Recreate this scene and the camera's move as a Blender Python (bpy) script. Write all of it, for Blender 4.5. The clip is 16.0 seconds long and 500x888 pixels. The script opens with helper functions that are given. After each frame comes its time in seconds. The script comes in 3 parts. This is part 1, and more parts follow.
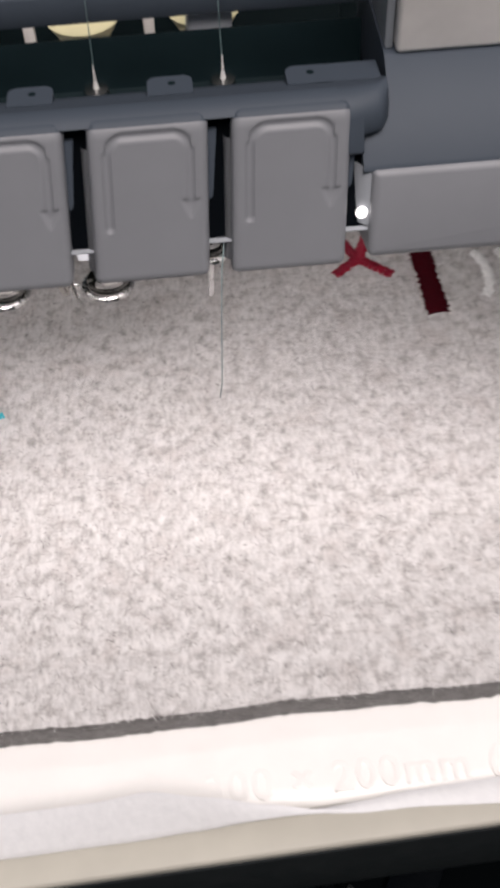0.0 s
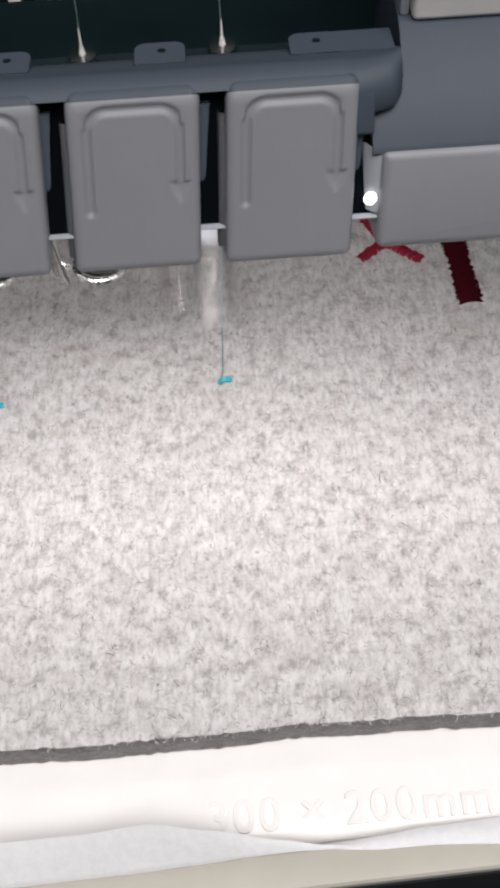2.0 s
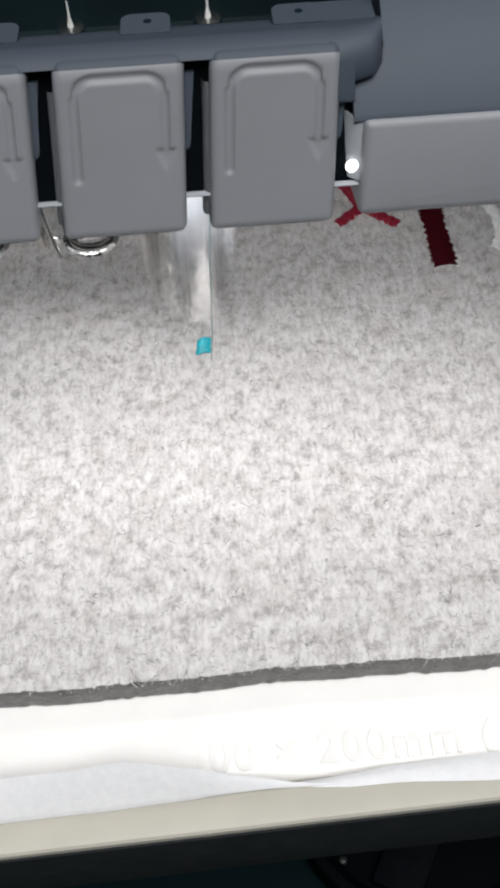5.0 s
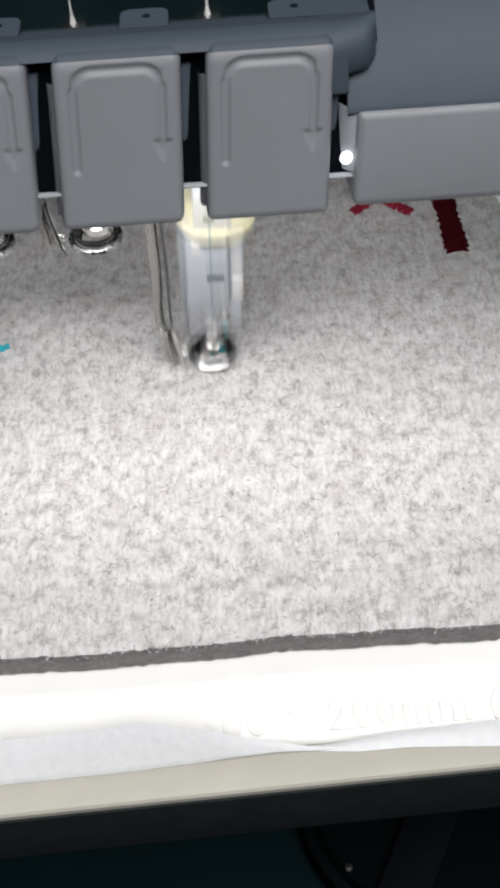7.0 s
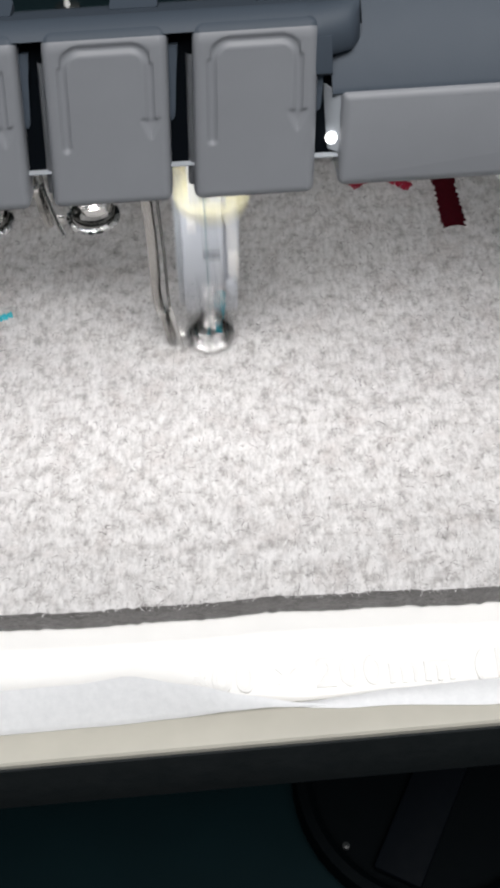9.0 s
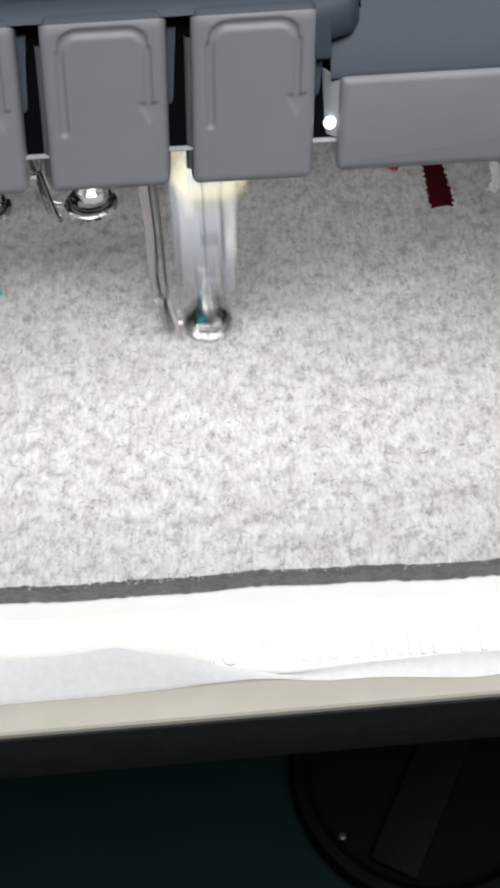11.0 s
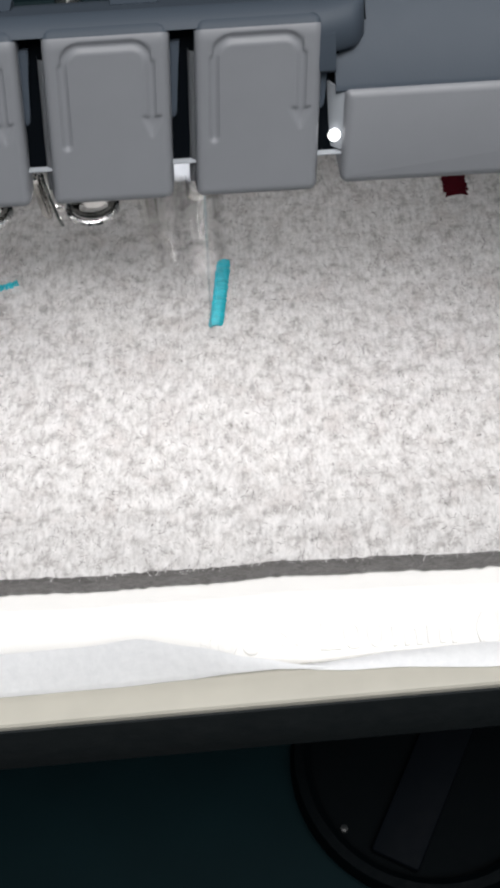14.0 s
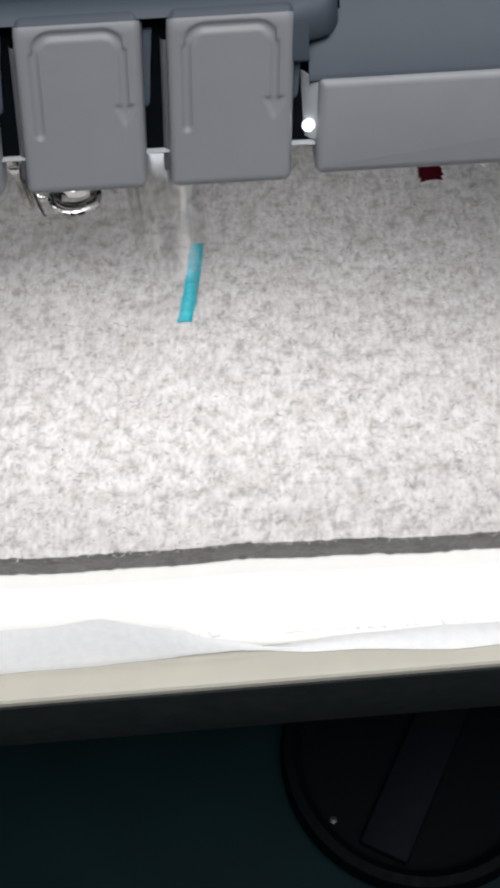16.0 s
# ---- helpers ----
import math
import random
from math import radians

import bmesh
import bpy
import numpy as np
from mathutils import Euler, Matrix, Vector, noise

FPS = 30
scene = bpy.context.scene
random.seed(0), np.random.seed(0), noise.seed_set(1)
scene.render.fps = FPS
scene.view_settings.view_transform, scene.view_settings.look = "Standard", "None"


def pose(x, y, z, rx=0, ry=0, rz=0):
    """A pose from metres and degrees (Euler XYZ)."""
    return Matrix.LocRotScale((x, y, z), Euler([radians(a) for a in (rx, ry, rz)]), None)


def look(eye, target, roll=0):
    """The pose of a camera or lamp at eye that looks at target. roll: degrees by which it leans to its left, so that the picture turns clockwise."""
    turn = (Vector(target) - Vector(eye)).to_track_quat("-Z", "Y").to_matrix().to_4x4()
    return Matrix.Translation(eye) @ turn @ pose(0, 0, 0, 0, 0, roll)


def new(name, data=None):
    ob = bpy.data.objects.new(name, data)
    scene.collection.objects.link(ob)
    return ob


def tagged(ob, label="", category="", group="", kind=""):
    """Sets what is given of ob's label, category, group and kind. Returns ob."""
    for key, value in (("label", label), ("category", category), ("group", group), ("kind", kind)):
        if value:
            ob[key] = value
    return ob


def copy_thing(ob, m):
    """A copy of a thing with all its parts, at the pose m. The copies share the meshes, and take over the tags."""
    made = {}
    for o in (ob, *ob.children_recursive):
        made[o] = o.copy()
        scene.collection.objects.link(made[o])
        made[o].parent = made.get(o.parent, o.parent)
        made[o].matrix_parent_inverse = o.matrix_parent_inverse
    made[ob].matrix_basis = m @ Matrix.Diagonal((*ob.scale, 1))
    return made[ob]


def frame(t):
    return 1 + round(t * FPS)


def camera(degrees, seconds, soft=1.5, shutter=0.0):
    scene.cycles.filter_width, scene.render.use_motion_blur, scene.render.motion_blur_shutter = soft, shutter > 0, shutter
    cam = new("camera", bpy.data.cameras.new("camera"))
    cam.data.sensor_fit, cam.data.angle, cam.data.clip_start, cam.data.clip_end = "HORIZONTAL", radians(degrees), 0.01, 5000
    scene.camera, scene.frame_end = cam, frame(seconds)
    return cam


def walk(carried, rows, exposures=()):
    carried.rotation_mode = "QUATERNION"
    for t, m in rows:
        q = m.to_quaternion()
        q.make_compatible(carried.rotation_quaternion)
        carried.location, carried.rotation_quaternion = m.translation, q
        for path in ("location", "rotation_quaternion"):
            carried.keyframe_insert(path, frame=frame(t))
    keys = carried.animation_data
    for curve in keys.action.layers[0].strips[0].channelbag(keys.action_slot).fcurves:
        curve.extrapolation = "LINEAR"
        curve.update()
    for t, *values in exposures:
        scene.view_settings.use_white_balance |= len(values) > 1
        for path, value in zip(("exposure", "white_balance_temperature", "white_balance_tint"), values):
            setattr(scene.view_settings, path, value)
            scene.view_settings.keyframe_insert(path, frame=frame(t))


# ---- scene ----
MM = 0.001
# ---- camera ----
cam = camera(23.8, 16.0, soft=3.8, shutter=0.65)
PATH = [
    (0.0, -0.00227, -0.09613, 0.15046, -5.41, -52.82, 1.55),
    (0.5, 0.00183, -0.08742, 0.14173, -4.94, -53.28, 2.05),
    (1.0, 0.00299, -0.08723, 0.14290, -4.71, -52.28, 1.76),
    (1.5, 0.00057, -0.08719, 0.14134, -3.76, -53.47, 1.81),
    (2.0, 0.00145, -0.08546, 0.14397, -3.86, -54.72, 1.66),
    (2.5, 0.00234, -0.08664, 0.14352, -3.76, -54.12, 2.21),
    (3.0, 0.00267, -0.08666, 0.14430, -4.11, -55.15, 1.83),
    (3.5, 0.00342, -0.08803, 0.14331, -4.05, -54.78, 1.88),
    (6.0, 0.00211, -0.09122, 0.14525, -3.84, -55.36, 1.54),
    (6.5, 0.00427, -0.09341, 0.14300, -3.18, -54.28, 2.25),
    (7.0, 0.00487, -0.09353, 0.14360, -3.19, -54.03, 2.28),
    (7.5, 0.00606, -0.09402, 0.14404, -2.17, -53.76, 2.81),
    (8.0, 0.00705, -0.09534, 0.14449, -1.94, -53.90, 2.76),
    (8.5, 0.00852, -0.09631, 0.14400, -2.18, -54.23, 2.88),
    (9.0, 0.00855, -0.09643, 0.14456, -2.16, -54.51, 2.73),
    (11.5, 0.00865, -0.09705, 0.14359, -2.06, -54.91, 2.48),
    (12.0, 0.00842, -0.09618, 0.14349, -2.24, -55.42, 2.29),
    (12.5, 0.00888, -0.09534, 0.14318, -2.47, -55.14, 2.23),
    (13.0, 0.00827, -0.09493, 0.14336, -2.47, -54.99, 2.20),
    (13.5, 0.00847, -0.09526, 0.14402, -2.52, -55.19, 2.10),
    (14.0, 0.00806, -0.09374, 0.14588, -2.25, -55.87, 2.55),
    (14.5, 0.00951, -0.09379, 0.14516, -2.48, -56.22, 2.44),
    (15.0, 0.00989, -0.09388, 0.14500, -1.91, -56.05, 2.72),
    (15.5, 0.01018, -0.09413, 0.14518, -2.49, -56.30, 2.33),
    (16.0, 0.01172, -0.09358, 0.14535, -1.79, -56.27, 2.70),
]
# the clip's camera settles from a warm to a neutral balance and opens up a little
EXPOSURES = [(0, 0.0, 6900, 18), (1.0, 0.0, 6850, 17), (2.0, 0.0, 6650, 14), (3.2, 0.03, 6500, 10), (7, 0.05, 6500, 10), (12.5, 0.08, 6500, 10), (16, 0.08, 6500, 10)]
walk(cam, [(t, pose(x, y, z, 90 + pitch, roll, yaw)) for t, x, y, z, yaw, pitch, roll in PATH], EXPOSURES)

# the hoop's travel on its carriage in millimetres: seconds, x, y
HOOP = [
    (0.0, 0.00, -0.00),
    (0.5, 1.98, -1.57),
    (1.0, -0.77, -1.15),
    (1.5, 0.28, -0.17),
    (2.0, 1.96, -1.26),
    (2.5, 1.76, -0.68),
    (3.0, -1.08, -1.23),
    (3.5, -0.98, 0.04),
    (6.0, 2.24, 2.64),
    (6.5, -0.56, 4.71),
    (7.0, 2.43, 5.26),
    (7.5, 2.55, 6.29),
    (8.0, -0.03, 6.66),
    (8.5, 2.40, 7.07),
    (9.0, 2.49, 7.51),
    (11.5, 3.12, 10.50),
    (12.0, 0.59, 10.64),
    (12.5, 3.09, 11.21),
    (13.0, 1.18, 11.93),
    (13.5, 1.82, 12.38),
    (14.0, 3.33, 11.92),
    (14.5, 1.16, 12.80),
    (15.0, 1.61, 13.28),
    (15.5, 3.25, 13.54),
    (16.0, 1.14, 13.59),
]
NEEDLE_X, NEEDLE_Y, PITCH = 0.6, 28.2, 15.0
LIFT = 33.0          # stroke of the presser foot
BAR_LIFT = 30.0      # stroke of the needle bar

# ---- light ----
world = bpy.data.worlds.new("room_light")
scene.world = world
world.use_nodes = True
world.node_tree.nodes["Background"].inputs["Color"].default_value = (0.75, 0.88, 1.0, 1)
world.node_tree.nodes["Background"].inputs["Strength"].default_value = 0.13


def area_lamp(name, eye, target, size, watts, colour):
    data = bpy.data.lights.new(name, "AREA")
    data.shape, data.size, data.size_y = "RECTANGLE", size[0], size[1]
    data.energy, data.color = watts, colour
    lamp = new(name, data)
    lamp.matrix_basis = look(eye, target)
    return lamp


# the room's ceiling light, above and behind the camera
area_lamp("ceiling_lamp", (0.12, -0.36, 0.93), (0, 0, 0), (0.8, 0.5), 11.8, (1.0, 0.985, 0.975))
# the machine's own work light, a strip in the underside of its head
area_lamp("work_light", (0.004, 0.0115, 0.0525), (0.004, 0.066, 0.0), (0.11, 0.005), 0.047, (1.0, 0.99, 0.98))


# ---- materials ----
def principled(name, colour, rough, metal=0.0):
    m = bpy.data.materials.new(name)
    m.use_nodes = True
    b = m.node_tree.nodes["Principled BSDF"]
    b.inputs["Base Color"].default_value = (*colour, 1)
    b.inputs["Roughness"].default_value = rough
    b.inputs["Metallic"].default_value = metal
    return m, m.node_tree, b


def noise_node(nt, scale, detail=4.0, rough=0.55, stretch=(1, 1, 1), offset=(0, 0, 0)):
    co = nt.nodes.new("ShaderNodeTexCoord")
    mp = nt.nodes.new("ShaderNodeMapping")
    mp.inputs["Scale"].default_value = stretch
    mp.inputs["Location"].default_value = offset
    nt.links.new(co.outputs["Object"], mp.inputs["Vector"])
    n = nt.nodes.new("ShaderNodeTexNoise")
    n.inputs["Scale"].default_value, n.inputs["Detail"].default_value, n.inputs["Roughness"].default_value = scale, detail, rough
    nt.links.new(mp.outputs["Vector"], n.inputs["Vector"])
    return n


def ramp_node(nt, source, stops):
    r = nt.nodes.new("ShaderNodeValToRGB")
    while len(r.color_ramp.elements) < len(stops):
        r.color_ramp.elements.new(0.5)
    for e, (p, c) in zip(r.color_ramp.elements, stops):
        e.position, e.color = p, (*c, 1)
    nt.links.new(source, r.inputs["Fac"])
    return r


def mix_node(nt, kind, fac, a, b):
    n = nt.nodes.new("ShaderNodeMix")
    n.data_type, n.blend_type = "RGBA", kind
    if isinstance(fac, float):
        n.inputs["Factor"].default_value = fac
    else:
        nt.links.new(fac, n.inputs["Factor"])
    for socket, v in ((n.inputs["A"], a), (n.inputs["B"], b)):
        if isinstance(v, tuple):
            socket.default_value = (*v, 1)
        else:
            nt.links.new(v, socket)
    return n.outputs["Result"]


def bump(nt, bsdf, height, strength, distance):
    n = nt.nodes.new("ShaderNodeBump")
    n.inputs["Strength"].default_value, n.inputs["Distance"].default_value = strength, distance
    nt.links.new(height, n.inputs["Height"])
    nt.links.new(n.outputs["Normal"], bsdf.inputs["Normal"])


def plastic(name, colour, rough, grain=0.12, coarse=140.0, marks=1.0):
    """Moulded plastic: fine spark-eroded grain, faint handling marks."""
    m, nt, b = principled(name, colour, rough)
    big = noise_node(nt, coarse, 3.0)
    lo, hi = tuple(c * (1 - 0.1 * marks) for c in colour), tuple(min(1, c * (1 + 0.07 * marks)) for c in colour)
    nt.links.new(ramp_node(nt, big.outputs["Fac"], [(0.3, lo), (0.7, hi)]).outputs["Color"], b.inputs["Base Color"])
    fine = noise_node(nt, 5200.0, 2.0)
    rr = ramp_node(nt, noise_node(nt, 420.0, 4.0).outputs["Fac"], [(0.3, (rough - 0.06 * marks,) * 3), (0.7, (rough + 0.08 * marks,) * 3)])
    nt.links.new(rr.outputs["Color"], b.inputs["Roughness"])
    bump(nt, b, fine.outputs["Fac"], grain, 0.0001)
    return m


def metal(name, colour, rough):
    m, nt, b = principled(name, colour, rough, 1.0)
    n = noise_node(nt, 900.0, 3.0, stretch=(1, 1, 0.15))
    rr = ramp_node(nt, n.outputs["Fac"], [(0.3, (rough * 0.6,) * 3), (0.7, (rough * 1.6,) * 3)])
    nt.links.new(rr.outputs["Color"], b.inputs["Roughness"])
    return m


def felt_material(name, shade=1.0):
    """Pressed wool melange: pale fibres with grey and near-black flecks."""
    m, nt, b = principled(name, (0.6, 0.58, 0.57), 0.95)
    b.inputs["Sheen Weight"].default_value = 0.25
    cloud = ramp_node(nt, noise_node(nt, 420.0, 8.0, 0.7).outputs["Fac"], [(0.36, (0.4, 0.384, 0.376)), (0.47, (0.59, 0.578, 0.57)), (0.58, (0.68, 0.67, 0.662))])
    warm = ramp_node(nt, noise_node(nt, 150.0, 4.0, 0.6, offset=(0.3, 0.1, 0)).outputs["Fac"], [(0.33, (0.86, 0.83, 0.825)), (0.5, (0.95, 0.942, 0.948)), (0.66, (1.0, 0.985, 0.985))])
    fleck = ramp_node(nt, noise_node(nt, 640.0, 6.0, 0.75, (1, 0.7, 1), (1.7, 0.4, 0)).outputs["Fac"], [(0.36, (0.4,) * 3), (0.42, (1.0,) * 3)])
    speck = ramp_node(nt, noise_node(nt, 900.0, 4.0, 0.65, (1, 0.5, 1), (4.1, 1.3, 0)).outputs["Fac"], [(0.29, (0.3,) * 3), (0.37, (1.0,) * 3)])
    hair = ramp_node(nt, noise_node(nt, 1500.0, 4.0, 0.65, (1, 0.35, 1), (0.2, 2.4, 0)).outputs["Fac"], [(0.34, (0.68,) * 3), (0.5, (0.97,) * 3), (0.66, (1.12,) * 3)])
    c = mix_node(nt, "MULTIPLY", 1.0, cloud.outputs["Color"], warm.outputs["Color"])
    c = mix_node(nt, "MIX", fleck.outputs["Color"], (0.25, 0.232, 0.222), c)
    c = mix_node(nt, "MIX", speck.outputs["Color"], (0.2, 0.188, 0.18), c)
    c = mix_node(nt, "MULTIPLY", 0.8, c, hair.outputs["Color"])
    # a value below 1 paints shade into the wool's colour
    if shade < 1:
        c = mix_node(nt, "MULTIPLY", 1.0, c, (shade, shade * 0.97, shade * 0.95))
    nt.links.new(c, b.inputs["Base Color"])
    bump(nt, b, noise_node(nt, 1100.0, 5.0, 0.65).outputs["Fac"], 0.55, 0.0006)
    return m


def fibre_material(name):
    m, nt, b = principled(name, (0.6, 0.6, 0.6), 0.8)
    g = nt.nodes.new("ShaderNodeNewGeometry")
    r = ramp_node(nt, g.outputs["Random Per Island"], [(0.0, (0.06, 0.056, 0.055)), (0.22, (0.16, 0.15, 0.148)), (0.36, (0.6, 0.59, 0.58)), (1.0, (0.74, 0.735, 0.73))])
    nt.links.new(r.outputs["Color"], b.inputs["Base Color"])
    return m


def thread_material(name, colour, rough=0.38):
    """Twisted rayon: fine slanting ply marks and a soft shine."""
    m, nt, b = principled(name, colour, rough)
    b.inputs["Specular IOR Level"].default_value = 0.35
    info = nt.nodes.new("ShaderNodeObjectInfo")
    r = ramp_node(nt, info.outputs["Random"], [(0.0, tuple(c * 0.82 for c in colour)), (1.0, tuple(min(1, c * 1.12) for c in colour))])
    n = noise_node(nt, 2600.0, 3.0, 0.6, (1, 0.3, 1))
    s = ramp_node(nt, n.outputs["Fac"], [(0.3, (0.7,) * 3), (0.6, (1.0,) * 3)])
    nt.links.new(mix_node(nt, "MULTIPLY", 1.0, r.outputs["Color"], s.outputs["Color"]), b.inputs["Base Color"])
    bump(nt, b, n.outputs["Fac"], 0.5, 0.0001)
    return m


def paper_material(name):
    m, nt, b = principled(name, (0.82, 0.82, 0.81), 0.85)
    n = noise_node(nt, 800.0, 5.0, 0.7)
    r = ramp_node(nt, n.outputs["Fac"], [(0.3, (0.73, 0.735, 0.745)), (0.65, (0.8, 0.803, 0.81))])
    nt.links.new(r.outputs["Color"], b.inputs["Base Color"])
    bump(nt, b, n.outputs["Fac"], 0.3, 0.0002)
    return m


COVER = plastic("grey_cover_plastic", (0.204, 0.212, 0.229), 0.5, 0.12, 140.0, 0.35)
RAIL = plastic("slate_case_plastic", (0.05, 0.064, 0.083), 0.58, 0.12, 140.0, 0.12)
RAIL.node_tree.nodes["Principled BSDF"].inputs["Specular IOR Level"].default_value = 0.3
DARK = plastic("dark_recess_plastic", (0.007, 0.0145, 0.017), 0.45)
HOUSING = plastic("ivory_housing_plastic", (0.76, 0.73, 0.7), 0.4)
FRAME = plastic("white_hoop_plastic", (0.875, 0.865, 0.845), 0.38, 0.04, 140.0, 0.25)
OUTER = plastic("cream_hoop_plastic", (0.465, 0.445, 0.385), 0.5, 0.08, 140.0, 0.5)
SIDE = plastic("charcoal_hoop_plastic", (0.011, 0.0135, 0.0145), 0.5)
BLOCK = plastic("white_clamp_plastic", (0.43, 0.45, 0.49), 0.35, 0.04)
SHIELD = plastic("grey_shield_plastic", (0.3, 0.32, 0.345), 0.35, 0.04)
CUSHION = plastic("yellow_cushion_rubber", (0.68, 0.635, 0.4), 0.5, 0.05)
CHROME = metal("chrome_steel", (0.58, 0.575, 0.56), 0.18)
# chrome with its dark reflections and the ring's inner shade put into the colour
WIRE = metal("chrome_painted_dark", (0.13, 0.13, 0.125), 0.15)
STEEL = metal("brushed_steel", (0.6, 0.6, 0.6), 0.22)
SHANK = metal("grey_spring_steel", (0.36, 0.35, 0.335), 0.2)
# darkened copy of the felt, standing for shade on its front edge
FELT_EDGE = felt_material("shaded_felt_edge", 0.2)
FELT, FIBRE = felt_material("grey_melange_felt"), fibre_material("loose_wool_fibres")
TEAL = thread_material("teal_rayon", (0.02, 0.46, 0.56))
RED = thread_material("crimson_rayon", (0.32, 0.012, 0.036), 0.45)
MAROON = thread_material("maroon_rayon", (0.05, 0.001, 0.005), 0.8)
MAROON.node_tree.nodes["Principled BSDF"].inputs["Specular IOR Level"].default_value = 0.1
WHITE = thread_material("white_rayon", (0.95, 0.95, 0.93))
UPPER = thread_material("pale_teal_thread", (0.2, 0.3, 0.31))
PAPER = paper_material("stabiliser_fleece")
TABLE = plastic("black_table_laminate", (0.0018, 0.0075, 0.0092), 0.55, 0.08, 60.0)


def matt(m):
    """Takes the shine off a plastic."""
    m.node_tree.nodes["Principled BSDF"].inputs["Specular IOR Level"].default_value = 0.04
    return m


RUBBER = plastic("black_tool_plastic", (0.0005, 0.0014, 0.002), 0.65)
PANEL = plastic("near_black_plastic", (0.0016, 0.0026, 0.004), 0.65)
GLOW = bpy.data.materials.new("lamp_glow")
GLOW.use_nodes = True
GLOW.node_tree.nodes["Principled BSDF"].inputs["Emission Color"].default_value = (1, 1, 1, 1)
GLOW.node_tree.nodes["Principled BSDF"].inputs["Emission Strength"].default_value = 3.0
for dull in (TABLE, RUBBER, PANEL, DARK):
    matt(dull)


# ---- mesh helpers (millimetres in, metres out) ----
def part(name, bm, material, parent=None, label="", smooth=True):
    bmesh.ops.scale(bm, vec=(MM, MM, MM), verts=bm.verts)
    bmesh.ops.recalc_face_normals(bm, faces=bm.faces)
    me = bpy.data.meshes.new(name)
    if smooth:
        for f in bm.faces:
            f.smooth = True
        for e in bm.edges:
            if len(e.link_faces) == 2 and e.calc_face_angle(0.0) > 0.6:
                e.smooth = False
    bm.to_mesh(me)
    bm.free()
    me.materials.append(material)
    ob = new(name, me)
    if parent:
        ob.parent = parent
    if label:
        tagged(ob, label)
    return ob


def thing(name, label, category, group="", kind=""):
    return tagged(new(name), label, category, group, kind)


def box(bm, x0, x1, y0, y1, z0, z1, bevel=0.0, segments=2):
    r = bmesh.ops.create_cube(bm, size=1.0)
    for v in r["verts"]:
        v.co = Vector(((x0 + x1) / 2 + v.co.x * (x1 - x0), (y0 + y1) / 2 + v.co.y * (y1 - y0), (z0 + z1) / 2 + v.co.z * (z1 - z0)))
    if bevel:
        edges = {e for v in r["verts"] for e in v.link_edges}
        bmesh.ops.bevel(bm, geom=list(edges), offset=bevel, segments=segments, affect="EDGES", profile=0.5)
    return bm


def new_box(*a, **k):
    return box(bmesh.new(), *a, **k)


def extrude_profile(pts, x0, x1, steps=1, wobble=None):
    """A closed profile of (y, z) swept along x."""
    bm = bmesh.new()
    rings = []
    for i in range(steps + 1):
        x = x0 + (x1 - x0) * i / steps
        rings.append([bm.verts.new((x, y + (wobble(x, y, z)[0] if wobble else 0), z + (wobble(x, y, z)[1] if wobble else 0))) for y, z in pts])
    n = len(pts)
    for a, b in zip(rings, rings[1:]):
        for j in range(n):
            bm.faces.new((a[j], a[(j + 1) % n], b[(j + 1) % n], b[j]))
    bm.faces.new(rings[0])
    bm.faces.new(rings[-1])
    return bm


def tube(bm, path, radius, sides=8, flat=1.0):
    """A round bar along a path of points; flat squeezes it along z."""
    rings = []
    for i, p in enumerate(path):
        p = Vector(p)
        d = (Vector(path[min(i + 1, len(path) - 1)]) - Vector(path[max(i - 1, 0)])).normalized()
        u = d.cross(Vector((0, 1, 0)) if abs(d.y) < 0.8 else Vector((1, 0, 0))).normalized()
        w = d.cross(u)
        rings.append([bm.verts.new(p + (u * math.cos(a) + w * math.sin(a) * flat) * radius) for a in (2 * math.pi * k / sides for k in range(sides))])
    for a, b in zip(rings, rings[1:]):
        for j in range(sides):
            bm.faces.new((a[j], a[(j + 1) % sides], b[(j + 1) % sides], b[j]))
    bm.faces.new(rings[0])
    bm.faces.new(rings[-1])
    return bm


def lathe(bm, profile, centre=(0, 0), sides=32, squash=1.0):
    """A (radius, z) profile turned round a vertical axis, closed on itself."""
    rings = [[bm.verts.new((centre[0] + r * math.cos(a), centre[1] + r * math.sin(a) * squash, z)) for r, z in profile] for a in (2 * math.pi * k / sides for k in range(sides))]
    n = len(profile)
    for i in range(sides):
        a, b = rings[i], rings[(i + 1) % sides]
        for j in range(n):
            bm.faces.new((a[j], b[j], b[(j + 1) % n], a[(j + 1) % n]))
    return bm


def rounded_outline(w, h, top, bottom, n=6):
    """Corner-rounded rectangle in x, z, from the bottom-left corner."""
    pts = []
    for cx, cz, r, a0 in ((w - bottom, bottom, bottom, -90), (w - top, h - top, top, 0), (top, h - top, top, 90), (bottom, bottom, bottom, 180)):
        pts += [(cx + r * math.cos(radians(a0 + 90 * k / n)), cz + r * math.sin(radians(a0 + 90 * k / n))) for k in range(n + 1)]
    return pts


# ---- the setting ----
def build_setting():
    table = part("floor", new_box(-900, 900, -900, 900, -160, -120, 4), TABLE)
    tagged(table, "black laminate table under the machine", "table top", kind="structure")


# ---- the machine's head ----
FACE_Y, FACE_Z, LEAN = -2.0, 58.0, 0.38
SKEW = 0.066         # the row of covers leans slightly sideways


def face_point(x, z, out=0.0):
    """On the leaning front plane: z up from the covers' lower edge, out towards the front."""
    return Vector((x + SKEW * z, FACE_Y + LEAN * z - out * 0.935, FACE_Z + z + out * 0.355))


